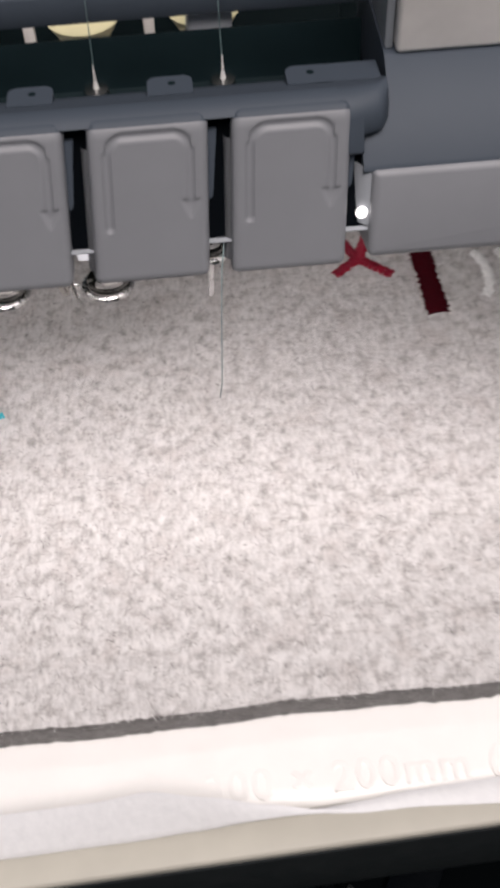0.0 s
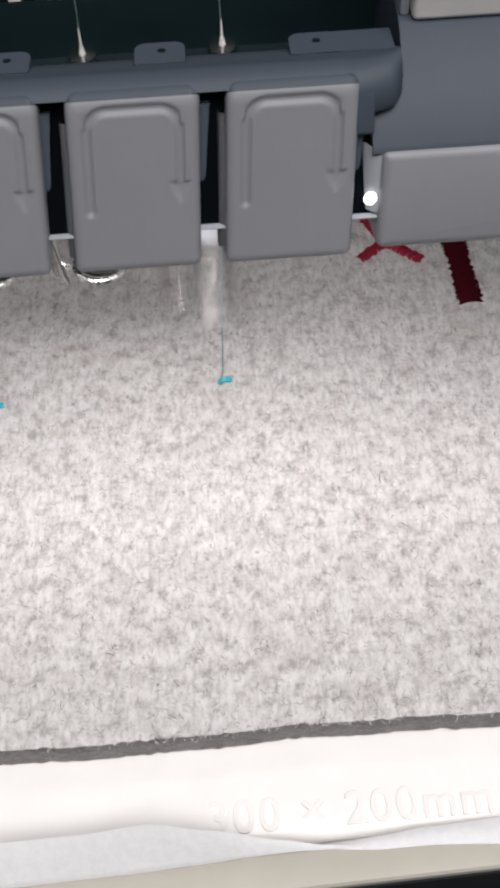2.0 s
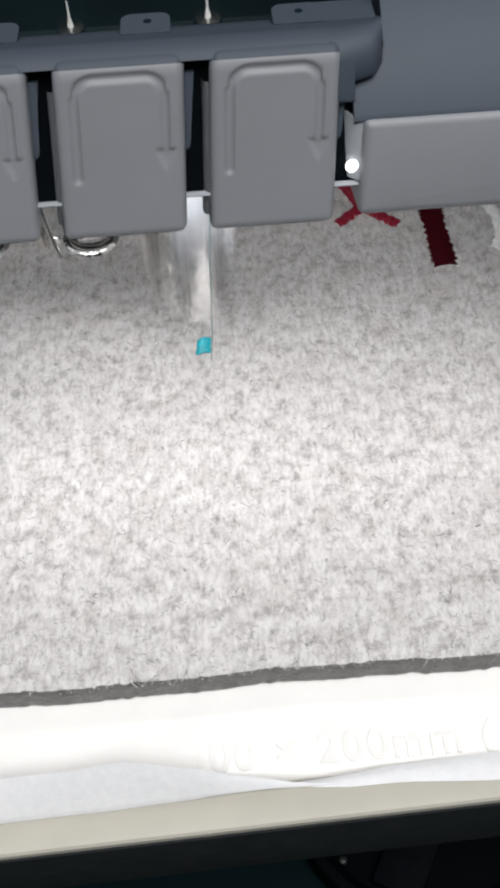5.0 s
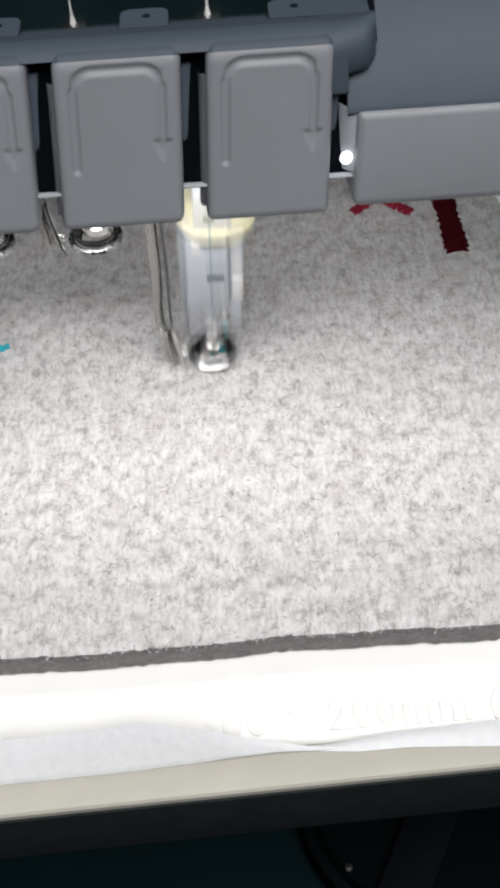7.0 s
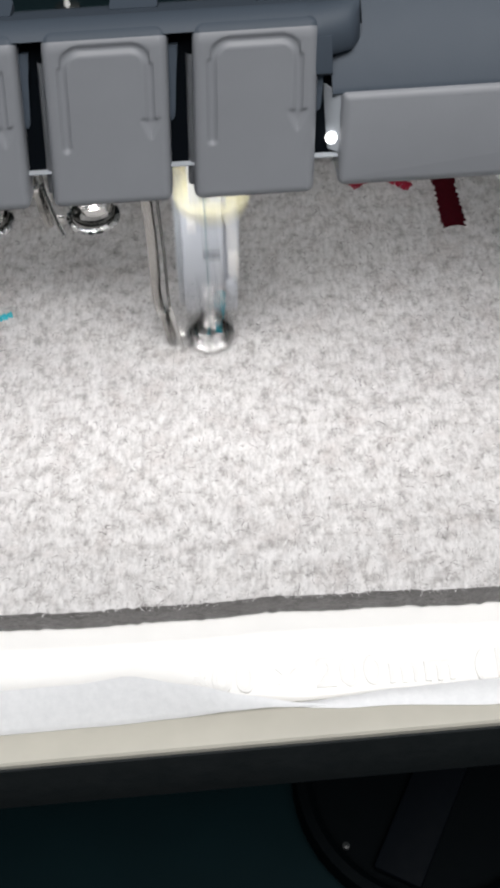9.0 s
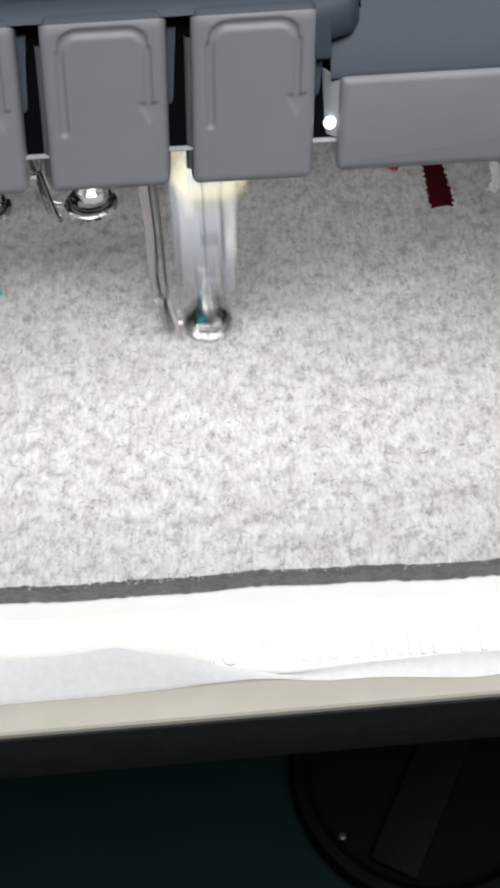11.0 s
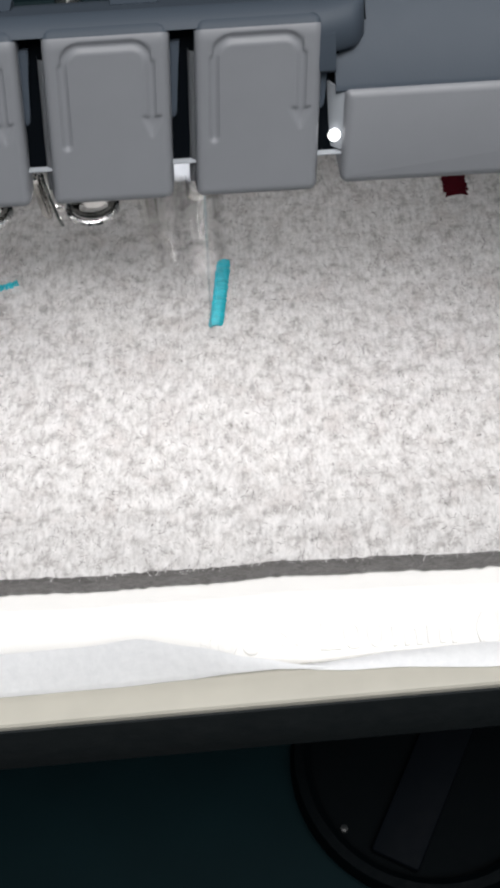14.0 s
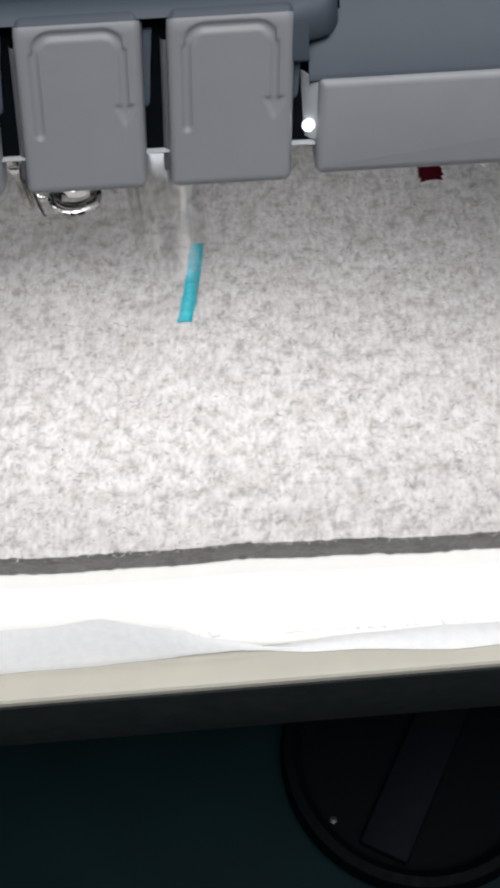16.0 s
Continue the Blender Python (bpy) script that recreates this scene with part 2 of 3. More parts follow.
def cover_body(w, h, depth, top, bottom):
    """A flat cover with a rounded front edge, its lower edge at the origin."""
    bm = bmesh.new()
    rings = []
    for inset, out in ((0, -depth), (0, -0.9), (0.12, -0.45), (0.42, -0.12), (0.9, 0.0)):
        pts = rounded_outline(w - 2 * inset, h - 2 * inset, max(0.3, top - inset), max(0.25, bottom - inset))
        rings.append([bm.verts.new(face_point(x + inset - w / 2, z + inset, out)) for x, z in pts])
    n = len(rings[0])
    for a, b in zip(rings, rings[1:]):
        for j in range(n):
            bm.faces.new((a[j], a[(j + 1) % n], b[(j + 1) % n], b[j]))
    bm.faces.new(rings[-1])
    bm.faces.new(rings[0])
    return bm


SHOULDER, SHOULDER_R = Vector((6.35, 71.53)), 3.0


def shoulder_arc(radius, first, last, n=8):
    """Points (y, z) round the case's front shoulder, angles in degrees."""
    return [SHOULDER + radius * Vector((math.cos(a), math.sin(a))) for a in (radians(first + (last - first) * k / n) for k in range(n + 1))]


def segment_distance(p, a, b):
    d = b - a
    s = max(0.0, min(1.0, (p - a).dot(d) / d.length_squared))
    return (p - a - d * s).length


def arrow_groove(x, z, w):
    """Depth of the engraved threading arrow at a point of the cover: up, over the arch and down to its head."""
    left, right, top, r = -w / 2 + 1.95, w / 2 - 1.9, 14.8, 1.9
    p = Vector((x, z))
    if z > top - r and left < x < left + r:
        d = abs((p - Vector((left + r, top - r))).length - r)
    elif z > top - r and right - r < x < right:
        d = abs((p - Vector((right - r, top - r))).length - r)
    else:
        d = min(segment_distance(p, Vector((left, 5.6)), Vector((left, top - r))), segment_distance(p, Vector((left + r, top)), Vector((right - r, top))), segment_distance(p, Vector((right, top - r)), Vector((right, 7.4))))
    depth = max(0.0, 1 - (d / 0.52) ** 2)
    if 5.8 < z < 8.1:
        half = 1.15 * (z - 5.8) / 2.3
        depth = max(depth, min(1.0, max(0.0, (half - abs(x - right)) / 0.4), max(0.0, (8.1 - z) / 0.3)))
    return 0.3 * depth


def hooded_cover(w):
    """A needle cover: a leaning face with an engraved arrow, rounded lower edge and round upper corners that sink into the case."""
    lower = [(Vector((2.1, 57.5)), -4.0), (Vector((0.1, 57.35)), -2.2), (Vector((-1.2, 57.32)), -1.0), (Vector((-1.62, 57.4)), -0.6), (Vector((-1.86, 57.62)), -0.3), (Vector((-1.95, 57.95)), 0.0)]
    rows = lower + [(Vector((FACE_Y + LEAN * z, FACE_Z + z)), z) for z in (0.15 + 0.2 * k for k in range(1, 72))]
    rows += [(SHOULDER + SHOULDER_R * Vector((math.cos(a), math.sin(a))), 14.6 + SHOULDER_R * (radians(159.2) - a)) for a in (radians(159.2 - 2.5 * k) for k in range(0, 19))]
    end = rows[-1][1]
    n = len(rows)
    nrm = []
    for i in range(n):
        d = (rows[min(i + 1, n - 1)][0] - rows[max(i - 1, 0)][0]).normalized()
        nrm.append(Vector((-d.y, d.x)))
    edge = [-1.0, -1.0, -0.985, -0.95, -0.9]
    us = edge + [-0.9 + 1.8 * k / 60 for k in range(1, 60)] + [-u for u in reversed(edge)]
    drop = [2.6, 0.95, 0.48, 0.18, 0.04] + [0.0] * 59 + [0.04, 0.18, 0.48, 0.95, 2.6]
    bm = bmesh.new()
    grid = []
    r = 1.0
    for (p, z), q in zip(rows, nrm):
        up = max(0.0, z - (end - r))
        half = w / 2 - r + math.sqrt(max(0.0, r * r - up * up))
        fade = max(0.0, 1 - (end - z) / 1.3) ** 2
        line = []
        for u, o in zip(us, drop):
            x = u * half
            sink = o * (1 - 0.7 * min(1.0, up / r)) + 0.2 * fade + (arrow_groove(x, z, w) if z > 5 and abs(u) < 0.93 else 0.0)
            line.append(bm.verts.new((x + SKEW * min(p.y - FACE_Z, 15.5), p.x - q.x * sink, p.y - q.y * sink)))
        grid.append(line)
    for g, g2, mid in zip(grid, grid[1:], [(a[1] + b[1]) / 2 for a, b in zip(rows, rows[1:])]):
        for k in range(len(us) - 1):
            face = bm.faces.new((g[k], g[k + 1], g2[k + 1], g2[k]))
            # above the top of the grey cover the slate of the case begins
            if mid > 15.75:
                face.material_index = 1
    return bm


def build_covers():
    w = 12.6
    first = thing("needle_cover", "grey moulded plastic needle cover with an engraved threading arrow", "machine cover", "row of needle covers")
    part("shell", hooded_cover(w), COVER, first).data.materials.append(RAIL)
    rib = bmesh.new()
    rows = [[rib.verts.new(face_point(x, z, o)) for z in (0.9, 1.4, 4, 8, 12, 13.6)] for x, o in ((-w / 2 - 0.75, -2.6), (-w / 2 - 0.62, -1.5), (-w / 2 - 0.4, -1.15), (-w / 2 - 0.1, -1.0), (-w / 2 + 0.6, -1.0))]
    for g, g2 in zip(rows, rows[1:]):
        for k in range(5):
            rib.faces.new((g[k], g2[k], g2[k + 1], g[k + 1]))
    bmesh.ops.solidify(rib, geom=rib.faces[:], thickness=0.2)
    part("inner_rib", rib, COVER, first, "rounded inner rib seen in the slot")
    hook = bmesh.new()
    rim = [(w / 2 - 0.5, 14.4), (w / 2 + 0.95, 14.4), (w / 2 + 0.85, 13.0), (w / 2 + 0.6, 12.0), (w / 2 + 0.55, 8.2)]
    rim += [(w / 2 + 0.0 + 0.55 * math.cos(a), 8.0 - 0.75 * math.sin(a)) for a in (radians(15 * k) for k in range(1, 7))] + [(w / 2 - 0.5, 7.25)]
    front = [hook.verts.new(face_point(x, z, -1.5)) for x, z in rim]
    back = [hook.verts.new(face_point(x, z, -2.6)) for x, z in rim]
    for j in range(len(rim)):
        hook.faces.new((front[j], front[(j + 1) % len(rim)], back[(j + 1) % len(rim)], back[j]))
    hook.faces.new(front), hook.faces.new(back)
    bmesh.ops.bevel(hook, geom=[e for e in hook.edges if e.verts[0] in front and e.verts[1] in front], offset=0.16, segments=2, affect="EDGES")
    part("inner_hook", hook, RAIL, first, "rounded inner lobe beside the slot")
    first.location = (8.45 * MM, 0, 0)
    for k in (1, 2, 3, 4):
        copy_thing(first, pose((8.45 - PITCH * k) * MM, 0, 0))


def build_head():
    rail = thing("needle_case", "slate-grey needle case rail over a dark recess", "embroidery machine")
    prof = [(7.0, 72.7), (6.0, 72.8), (5.2, 73.0), (4.75, 73.25)] + [tuple(p) for p in shoulder_arc(SHOULDER_R - 0.15, 134, 72)]
    prof += [(8.35, 73.55), (9.8, 72.85), (11.5, 72.0), (13.0, 71.3), (13.25, 70.9), (13.2, 64.0), (12.0, 64.0), (11.0, 70.6)]
    part("rail", extrude_profile(prof, -95, 14.6), RAIL, rail)
    # the rail's end turns back in a wide curve
    end = bmesh.new()
    rings = []
    low = [(7.0, 69.9), (4.6, 70.0), (3.6, 70.25), (3.4, 70.9)] + [tuple(p) for p in shoulder_arc(SHOULDER_R - 0.28, 160, 72)] + prof[13:]
    for k in range(13):
        u = k / 12
        turn = 0.16 * u ** 2 + 0.12 * max(0.0, u - 0.85) / 0.15
        rings.append([end.verts.new((14.5 + 5.5 * u, 13.2 - (13.2 - y) * (1 - turn), z - 1.2 * turn * (z > 71))) for y, z in low])
    for a, b in zip(rings, rings[1:]):
        for j in range(len(low)):
            end.faces.new((a[j], a[(j + 1) % len(low)], b[(j + 1) % len(low)], b[j]))
    end.faces.new(rings[-1])
    part("end_block", end, RAIL, rail, "rounded end of the rail")
    web = [tuple(face_point(0, z, o).yz) for z, o in ((10.9, -1.6), (10.9, -0.75), (11.15, -0.4), (11.6, -0.3), (14.6, -0.32), (14.6, -3.0), (11.5, -3.0))]
    part("end_web", extrude_profile(web, 15.0, 17.0), RAIL, rail, "web over the lamp opening")
    # flat tongues that run on from the case's top
    tongue = bmesh.new()
    ring = rounded_outline(4.9, 3.9, 1.1, 0.2)
    up = [tongue.verts.new((x - 2.45, 10.2 + z, 72.75 - z * 0.13)) for x, z in ring]
    down = [tongue.verts.new((x - 2.45, 10.2 + z, 71.9 - z * 0.13)) for x, z in ring]
    for j in range(len(ring)):
        tongue.faces.new((up[j], up[(j + 1) % len(ring)], down[(j + 1) % len(ring)], down[j]))
    tongue.faces.new(up), tongue.faces.new(down)
    first = part("tongue", tongue, RAIL, rail, "rounded tongue with a small dark hole")
    hole = bmesh.new()
    bmesh.ops.create_cone(hole, cap_ends=True, segments=16, radius1=0.42, radius2=0.42, depth=0.12, matrix=Matrix.Translation((0.2, 12.5, 72.42)) @ Matrix.Rotation(radians(-7.4), 4, "X"))
    part("hole", hole, DARK, first)
    for k in range(6):
        at = pose((12.2 - PITCH * k) * MM, 0, 0)
        if k:
            copy_thing(first, at)
        else:
            first.matrix_basis = at
    part("corner_plate", extrude_profile([(10.2, 72.72), (14.1, 72.2), (14.1, 71.3), (10.2, 71.8)], 12.4, 19.8), RAIL, rail)
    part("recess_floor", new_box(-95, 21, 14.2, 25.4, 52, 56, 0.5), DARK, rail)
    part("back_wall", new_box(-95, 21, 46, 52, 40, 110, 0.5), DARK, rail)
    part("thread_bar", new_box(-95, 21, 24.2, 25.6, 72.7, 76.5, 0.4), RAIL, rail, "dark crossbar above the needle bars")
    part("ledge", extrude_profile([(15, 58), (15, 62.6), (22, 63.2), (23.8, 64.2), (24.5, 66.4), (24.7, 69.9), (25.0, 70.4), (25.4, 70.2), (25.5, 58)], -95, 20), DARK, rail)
    for k in range(-1, 5):
        x = 8.45 - 7.6 - PITCH * k
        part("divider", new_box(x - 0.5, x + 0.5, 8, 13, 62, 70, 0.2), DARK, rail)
        if k < 0:
            continue
        guide = bmesh.new()
        lathe(guide, [(0.35, 63.9), (0.9, 64.0), (1.6, 64.4), (1.4, 64.9), (0.65, 65.0), (0.3, 65.1)], (3.5 - PITCH * k, 23.0), 16)
        part("thread_guide", guide, CHROME, rail, "small chrome thread eyelet")
        flare = bmesh.new()
        lathe(flare, [(0.02, 64.9), (0.42, 64.9), (0.16, 66.2), (0.08, 68.2), (0.02, 68.2)], (3.5 - PITCH * k, 23.0), 10)
        part("thread_end", flare, WHITE, rail, "pale thread end in the eyelet")
    # lower lip behind the slots
    part("lip", new_box(-95, 17.4, -0.2, 0.5, 60.6, 60.78, 0.05), SHIELD, rail, "pale lower lip seen in the slots")
    # added sheet; its near-black colour stands for the shade inside the slots
    part("slot_shade_sheet", extrude_profile([(0.55, 60.5), (1.1, 60.5), (7.2, 73.2), (6.6, 73.2)], -95, 17.4), PANEL, rail)

    side = thing("side_housing", "grey side housing with slate upper panel and ivory body above", "embroidery machine")
    w = 70.0
    sw = cover_body(w, 9.4, 16, 0.6, 0.9)
    bmesh.ops.translate(sw, verts=sw.verts, vec=(17.2 + w / 2, 0, 0))
    part("lower_panel", sw, COVER, side, "grey lower panel with rounded corner")
    slope = [(1.9, 67.0), (2.2, 67.6), (12.0, 74.2), (12.6, 74.3), (30, 74.3), (30, 60), (6, 60)]
    part("upper_panel", extrude_profile(slope, 20.3, 90), RAIL, side, "slate sloping upper panel")
    part("side_flange", extrude_profile([(1.9, 67.0), (2.2, 67.6), (7.5, 71.15), (7.5, 62), (5, 62)], 16.95, 20.35), RAIL, side)
    part("body", new_box(21.5, 95, 11.7, 60, 74.3, 130, 0.6, segments=3), HOUSING, side, "ivory glossy body shell")
    part("pillar", new_box(20.4, 21.4, 12.8, 30, 74.3, 130, 0.3), SHIELD, side, "grey pillar beside the ivory shell")
    arm = thing("machine_arm", "ivory machine column with a dark arm underside", "embroidery machine")
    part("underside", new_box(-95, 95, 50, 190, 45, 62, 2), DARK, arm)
    part("column", new_box(-95, 95, 186, 300, -120, 112, 8, segments=3), HOUSING, arm, "ivory column that carries the head")
    shield = bmesh.new()
    pts = [(18.2 - 2.25 * math.sin(a), 3.9 - 2.5 * math.cos(a)) for a in (math.pi / 2 * k / 10 for k in range(11))]
    for (xa, ya), (xb, yb) in zip(pts, pts[1:]):
        q = [shield.verts.new(v) for v in ((xa, ya - 1.2, 61.0), (xb, yb - 1.2, 61.0), (xb + 0.2, yb + 1.0, 67.0), (xa + 0.2, ya + 1.0, 67.0))]
        shield.faces.new(q)
    bmesh.ops.remove_doubles(shield, verts=shield.verts, dist=0.01)
    bmesh.ops.solidify(shield, geom=shield.faces[:], thickness=0.3)
    part("lamp_shield", shield, SHIELD, side, "grey curved shield beside the small lamp")
    bulb = bmesh.new()
    bmesh.ops.create_uvsphere(bulb, u_segments=16, v_segments=10, radius=0.66, matrix=Matrix.Translation((16.75, 0.75, 62.4)) @ Matrix.Diagonal((1, 0.6, 1.15, 1)))
    part("lamp_bulb", bulb, GLOW, side, "small glowing white lamp")

    for k in range(0, 4):
        x = NEEDLE_X + 1.5 - PITCH * k
        pad = thing("cushion_ring", "pale yellow rubber cushion on a raised needle bar", "machine part", "raised needle bar cushions")
        bm = bmesh.new()
        bmesh.ops.create_cone(bm, cap_ends=True, segments=24, radius1=3.2, radius2=4.8, depth=2.8, matrix=Matrix.Translation((0, 0, 0)))
        part("rubber", bm, CUSHION, pad)
        part("post", new_box(-7.6, -6.2, -0.8, 0.8, -5, 3, 0.2), HOUSING, pad, "white post beside the cushion")
        pad.location = (x * MM, 37 * MM, 64.6 * MM)


# ---- presser feet and needle bars ----
def foot_parts(root):
    """Origin at the needle's axis, at the sole."""
    # added cup of darkened metal for the shaded inside of the sole ring
    cup = bmesh.new()
    lathe(cup, [(1.9, 0.45), (2.2, 0.35), (2.6, 0.45), (2.85, 0.8), (2.95, 1.5), (2.8, 1.9), (2.6, 1.6), (2.4, 0.9)], (0, 0), 40, 0.92)
    bmesh.ops.scale(cup, vec=(1.06, 0.98, 1.0), verts=cup.verts)
    bmesh.ops.translate(cup, vec=(-0.35, 0, 0), verts=cup.verts)
    part("sole_dark_fill", cup, WIRE, root, "added cup with the ring's dark inside painted in")
    ring = bmesh.new()
    lathe(ring, [(2.75, 0.15), (2.95, 0.0), (3.5, 0.05), (3.85, 0.35), (3.75, 0.75), (3.4, 0.95), (3.0, 0.8)], (-0.45, -0.1), 40, 0.92)
    part("sole_ring", ring, STEEL, root, "polished chrome sole ring")
    arm = bmesh.new()
    tube(arm, [(-6.4, 0.2, 1.3), (-6.0, 0.1, 0.75), (-5.3, 0, 0.5), (-4.6, 0, 0.45)], 0.55, 8, 0.6)
    part("sole_arm", arm, CHROME, root)
    bm = bmesh.new()
    pts = [(-7.3, 32.0), (-7.45, 20.0), (-7.8, 13.4), (-7.95, 12.6), (-8.0, 10.0), (-7.85, 7.2), (-7.75, 6.6), (-7.3, 6.2), (-7.0, 3.4), (-6.7, 0.8), (-6.5, 0.3)]
    wid = [0.95, 0.95, 0.95, 0.88, 0.88, 0.88, 0.95, 0.95, 0.9, 0.85, 0.6]
    rings = []
    for (x, z), s in zip(pts, wid):
        rings.append([bm.verts.new((x + dx * s, dy - 1.1 * max(0.0, 1 - z / 6.5), z)) for dx, dy in ((-0.8, -0.55), (0.1, -0.7), (0.8, -0.3), (0.8, 0.5), (-0.8, 0.5))])
    for a, b in zip(rings, rings[1:]):
        for j in range(5):
            bm.faces.new((a[j], a[(j + 1) % 5], b[(j + 1) % 5], b[j]))
    bm.faces.new(rings[0]), bm.faces.new(rings[-1])
    part("shank", bm, SHANK, root, "bent steel shank")
    part("shank_clip", new_box(-8.45, -6.95, -0.95, 0.4, 6.1, 7.3, 0.25), CHROME, root, "bright step on the shank")
    edge = bmesh.new()
    tube(edge, [(-5.75, -0.9, 31), (-5.85, -0.9, 20), (-6.15, -1.0, 12), (-6.2, -1.1, 8.5), (-5.9, -1.3, 5), (-5.2, -1.4, 0.6)], 0.22, 8)
    toe = bmesh.new()
    tube(toe, [(-6.1, -1.5, 8.0), (-5.85, -1.9, 6.0), (-5.45, -2.3, 3.6), (-5.05, -2.7, 1.6), (-4.6, -3.0, 0.1)], 0.36, 8, 0.6)
    part("toe_blade", toe, CHROME, root, "bright blade at the toe of the shank")
    part("spring_wire", edge, WIRE, root, "thin polished wire along the shank")


def needle_parts(root):
    """Origin at the needle's axis at the level of the sole, when the bar is down."""
    bm = bmesh.new()
    box(bm, -4.1, 1.95, -2.4, 2.2, 7.0, 26.5, 0.5)
    part("clamp_block", bm, BLOCK, root, "white plastic needle clamp block")
    # the block's turned-away side, its shade given by a darker plastic
    part("shaded_cheek", new_box(-5.0, -4.05, -1.5, 2.0, 7.6, 25.4, 0.3), SHIELD, root, "side face of the clamp, shade painted in as darker grey")
    part("clamp_wing", new_box(1.95, 4.2, -0.9, 2.0, 12.8, 25.6, 0.45), BLOCK, root)
    part("clamp_foot", new_box(1.9, 3.9, -2.25, 2.0, 7.1, 13.2, 0.45), BLOCK, root)
    part("wing_step", new_box(2.4, 4.1, -1.7, -0.8, 13.6, 18.5, 0.3), HOUSING, root, "bright step of the clamp")
    part("tab_chip", new_box(-3.3, -2.0, -2.7, -2.2, 24.3, 26.3, 0.15), HOUSING, root, "white chip under the cushion")
    part("slot_mark", new_box(-1.2, 1.3, -2.52, -2.2, 18.7, 20.1, 0.1), DARK, root, "dark slot in the clamp")
    part("upper_slot", new_box(-1.5, 0.0, -2.5, -2.1, 30.2, 31.3, 0.1), DARK, root)
    part("upper_block", new_box(-2.9, 2.3, -2.4, 2.4, 26.5, 42, 0.3), BLOCK, root)
    screw = bmesh.new()
    bmesh.ops.create_cone(screw, cap_ends=True, segments=18, radius1=1.15, radius2=0.85, depth=1.4, matrix=Matrix.Translation((1.2, -2.9, 11.3)) @ Matrix.Rotation(radians(90), 4, "X"))
    part("clamp_screw", screw, STEEL, root, "chrome clamp screw")
    cush = bmesh.new()
    lathe(cush, [(1.0, 24.9), (3.4, 25.0), (4.4, 25.7), (5.2, 27.2), (5.45, 28.6), (5.0, 29.0), (1.0, 29.0)], (0.3, 0.4), 40, 0.75)
    part("cushion", cush, CUSHION, root, "pale yellow cushion collar")
    nd = bmesh.new()
    tube(nd, [(0, 0, 8), (0, 0, 4.2), (0, 0, 3.6), (0, 0, -1.0), (0, 0, -6.0)], 0.5, 10)
    part("needle", nd, STEEL, root)
    hub = bmesh.new()
    lathe(hub, [(0.3, 1.9), (1.2, 1.9), (1.7, 2.3), (1.75, 3.1), (1.45, 3.3), (1.45, 3.5), (1.75, 3.7), (1.75, 4.6), (1.2, 4.9), (1.2, 7.1), (0.3, 7.1)], (-0.3, 0), 28)
    part("hub", hub, CHROME, root)


def build_feet():
    foot = thing("presser_foot", "chrome presser foot pumping on the felt", "presser foot", "presser feet")
    foot_parts(foot)
    bar = thing("needle_bar", "white needle clamp with yellow cushion and steel needle", "needle bar")
    needle_parts(bar)
    for k in (1, 2):
        other = copy_thing(foot, pose((NEEDLE_X + 0.35 - PITCH * k) * MM, NEEDLE_Y * MM, 27.4 * MM))
        tagged(other, "raised chrome presser foot below its grey cover", "presser foot", "presser feet")
        rest = thing("raised_needle_bar", "chrome needle hub waiting inside a raised presser foot", "needle bar", "raised needle bars")
        nub = bmesh.new()
        lathe(nub, [(0.3, 0.2), (1.6, 0.4), (2.3, 1.2), (2.3, 2.4), (1.4, 3.1), (1.4, 6.2), (0.3, 6.2)], (0, 0), 24)
        part("hub", nub, CHROME, rest)
        part("clamp_block", new_box(-4.0, 3.0, -2.2, 2.2, 6.0, 20, 0.5), BLOCK, rest, "white plastic clamp block")
        rest.location = ((NEEDLE_X + 0.35 - PITCH * k) * MM, NEEDLE_Y * MM, 28.6 * MM)
    bm = bmesh.new()
    tube(bm, [(2.7, 6.0, 66), (2.4, 14, 50), (1.95, 23.2, 34), (NEEDLE_X + 0.9, NEEDLE_Y - 4.4, 24), (NEEDLE_X + 0.3, NEEDLE_Y - 3.4, 7.5), (NEEDLE_X, NEEDLE_Y - 1.9, 3.5), (NEEDLE_X - 0.1, NEEDLE_Y - 0.3, 0.1)], 0.085, 6)
    th = part("needle_thread", bm, thread_material("grey_teal_thread", (0.16, 0.24, 0.25)))
    tagged(th, "thin grey-teal sewing thread running down to the felt", "thread")
    for k, lean in ((0, 0.3), (1, -0.5), (2, 0.2)):
        x = 3.5 - PITCH * k
        bm = bmesh.new()
        tube(bm, [(x, 23, 64.6), (x - lean * 0.1, 23, 67.5), (x - lean, 23.2, 92)], 0.06, 6)
        tagged(part("upper_thread", bm, UPPER), "thin pale thread entering a chrome eyelet", "thread", "upper threads")
    return foot, bar, th


# ---- the hoop, the felt and the stitching ----
EDGE_Y, FELT_T = -26.6, 5.0


def felt_edge(x):
    return 0.007 * x + 0.2 * math.sin(x * 0.11 + 0.6) + 0.1 * math.sin(x * 0.37) + 0.12 * math.exp(-((x - 7) / 5.0) ** 2) + 0.25 * noise.noise(Vector((x * 0.9, 0, 0)))


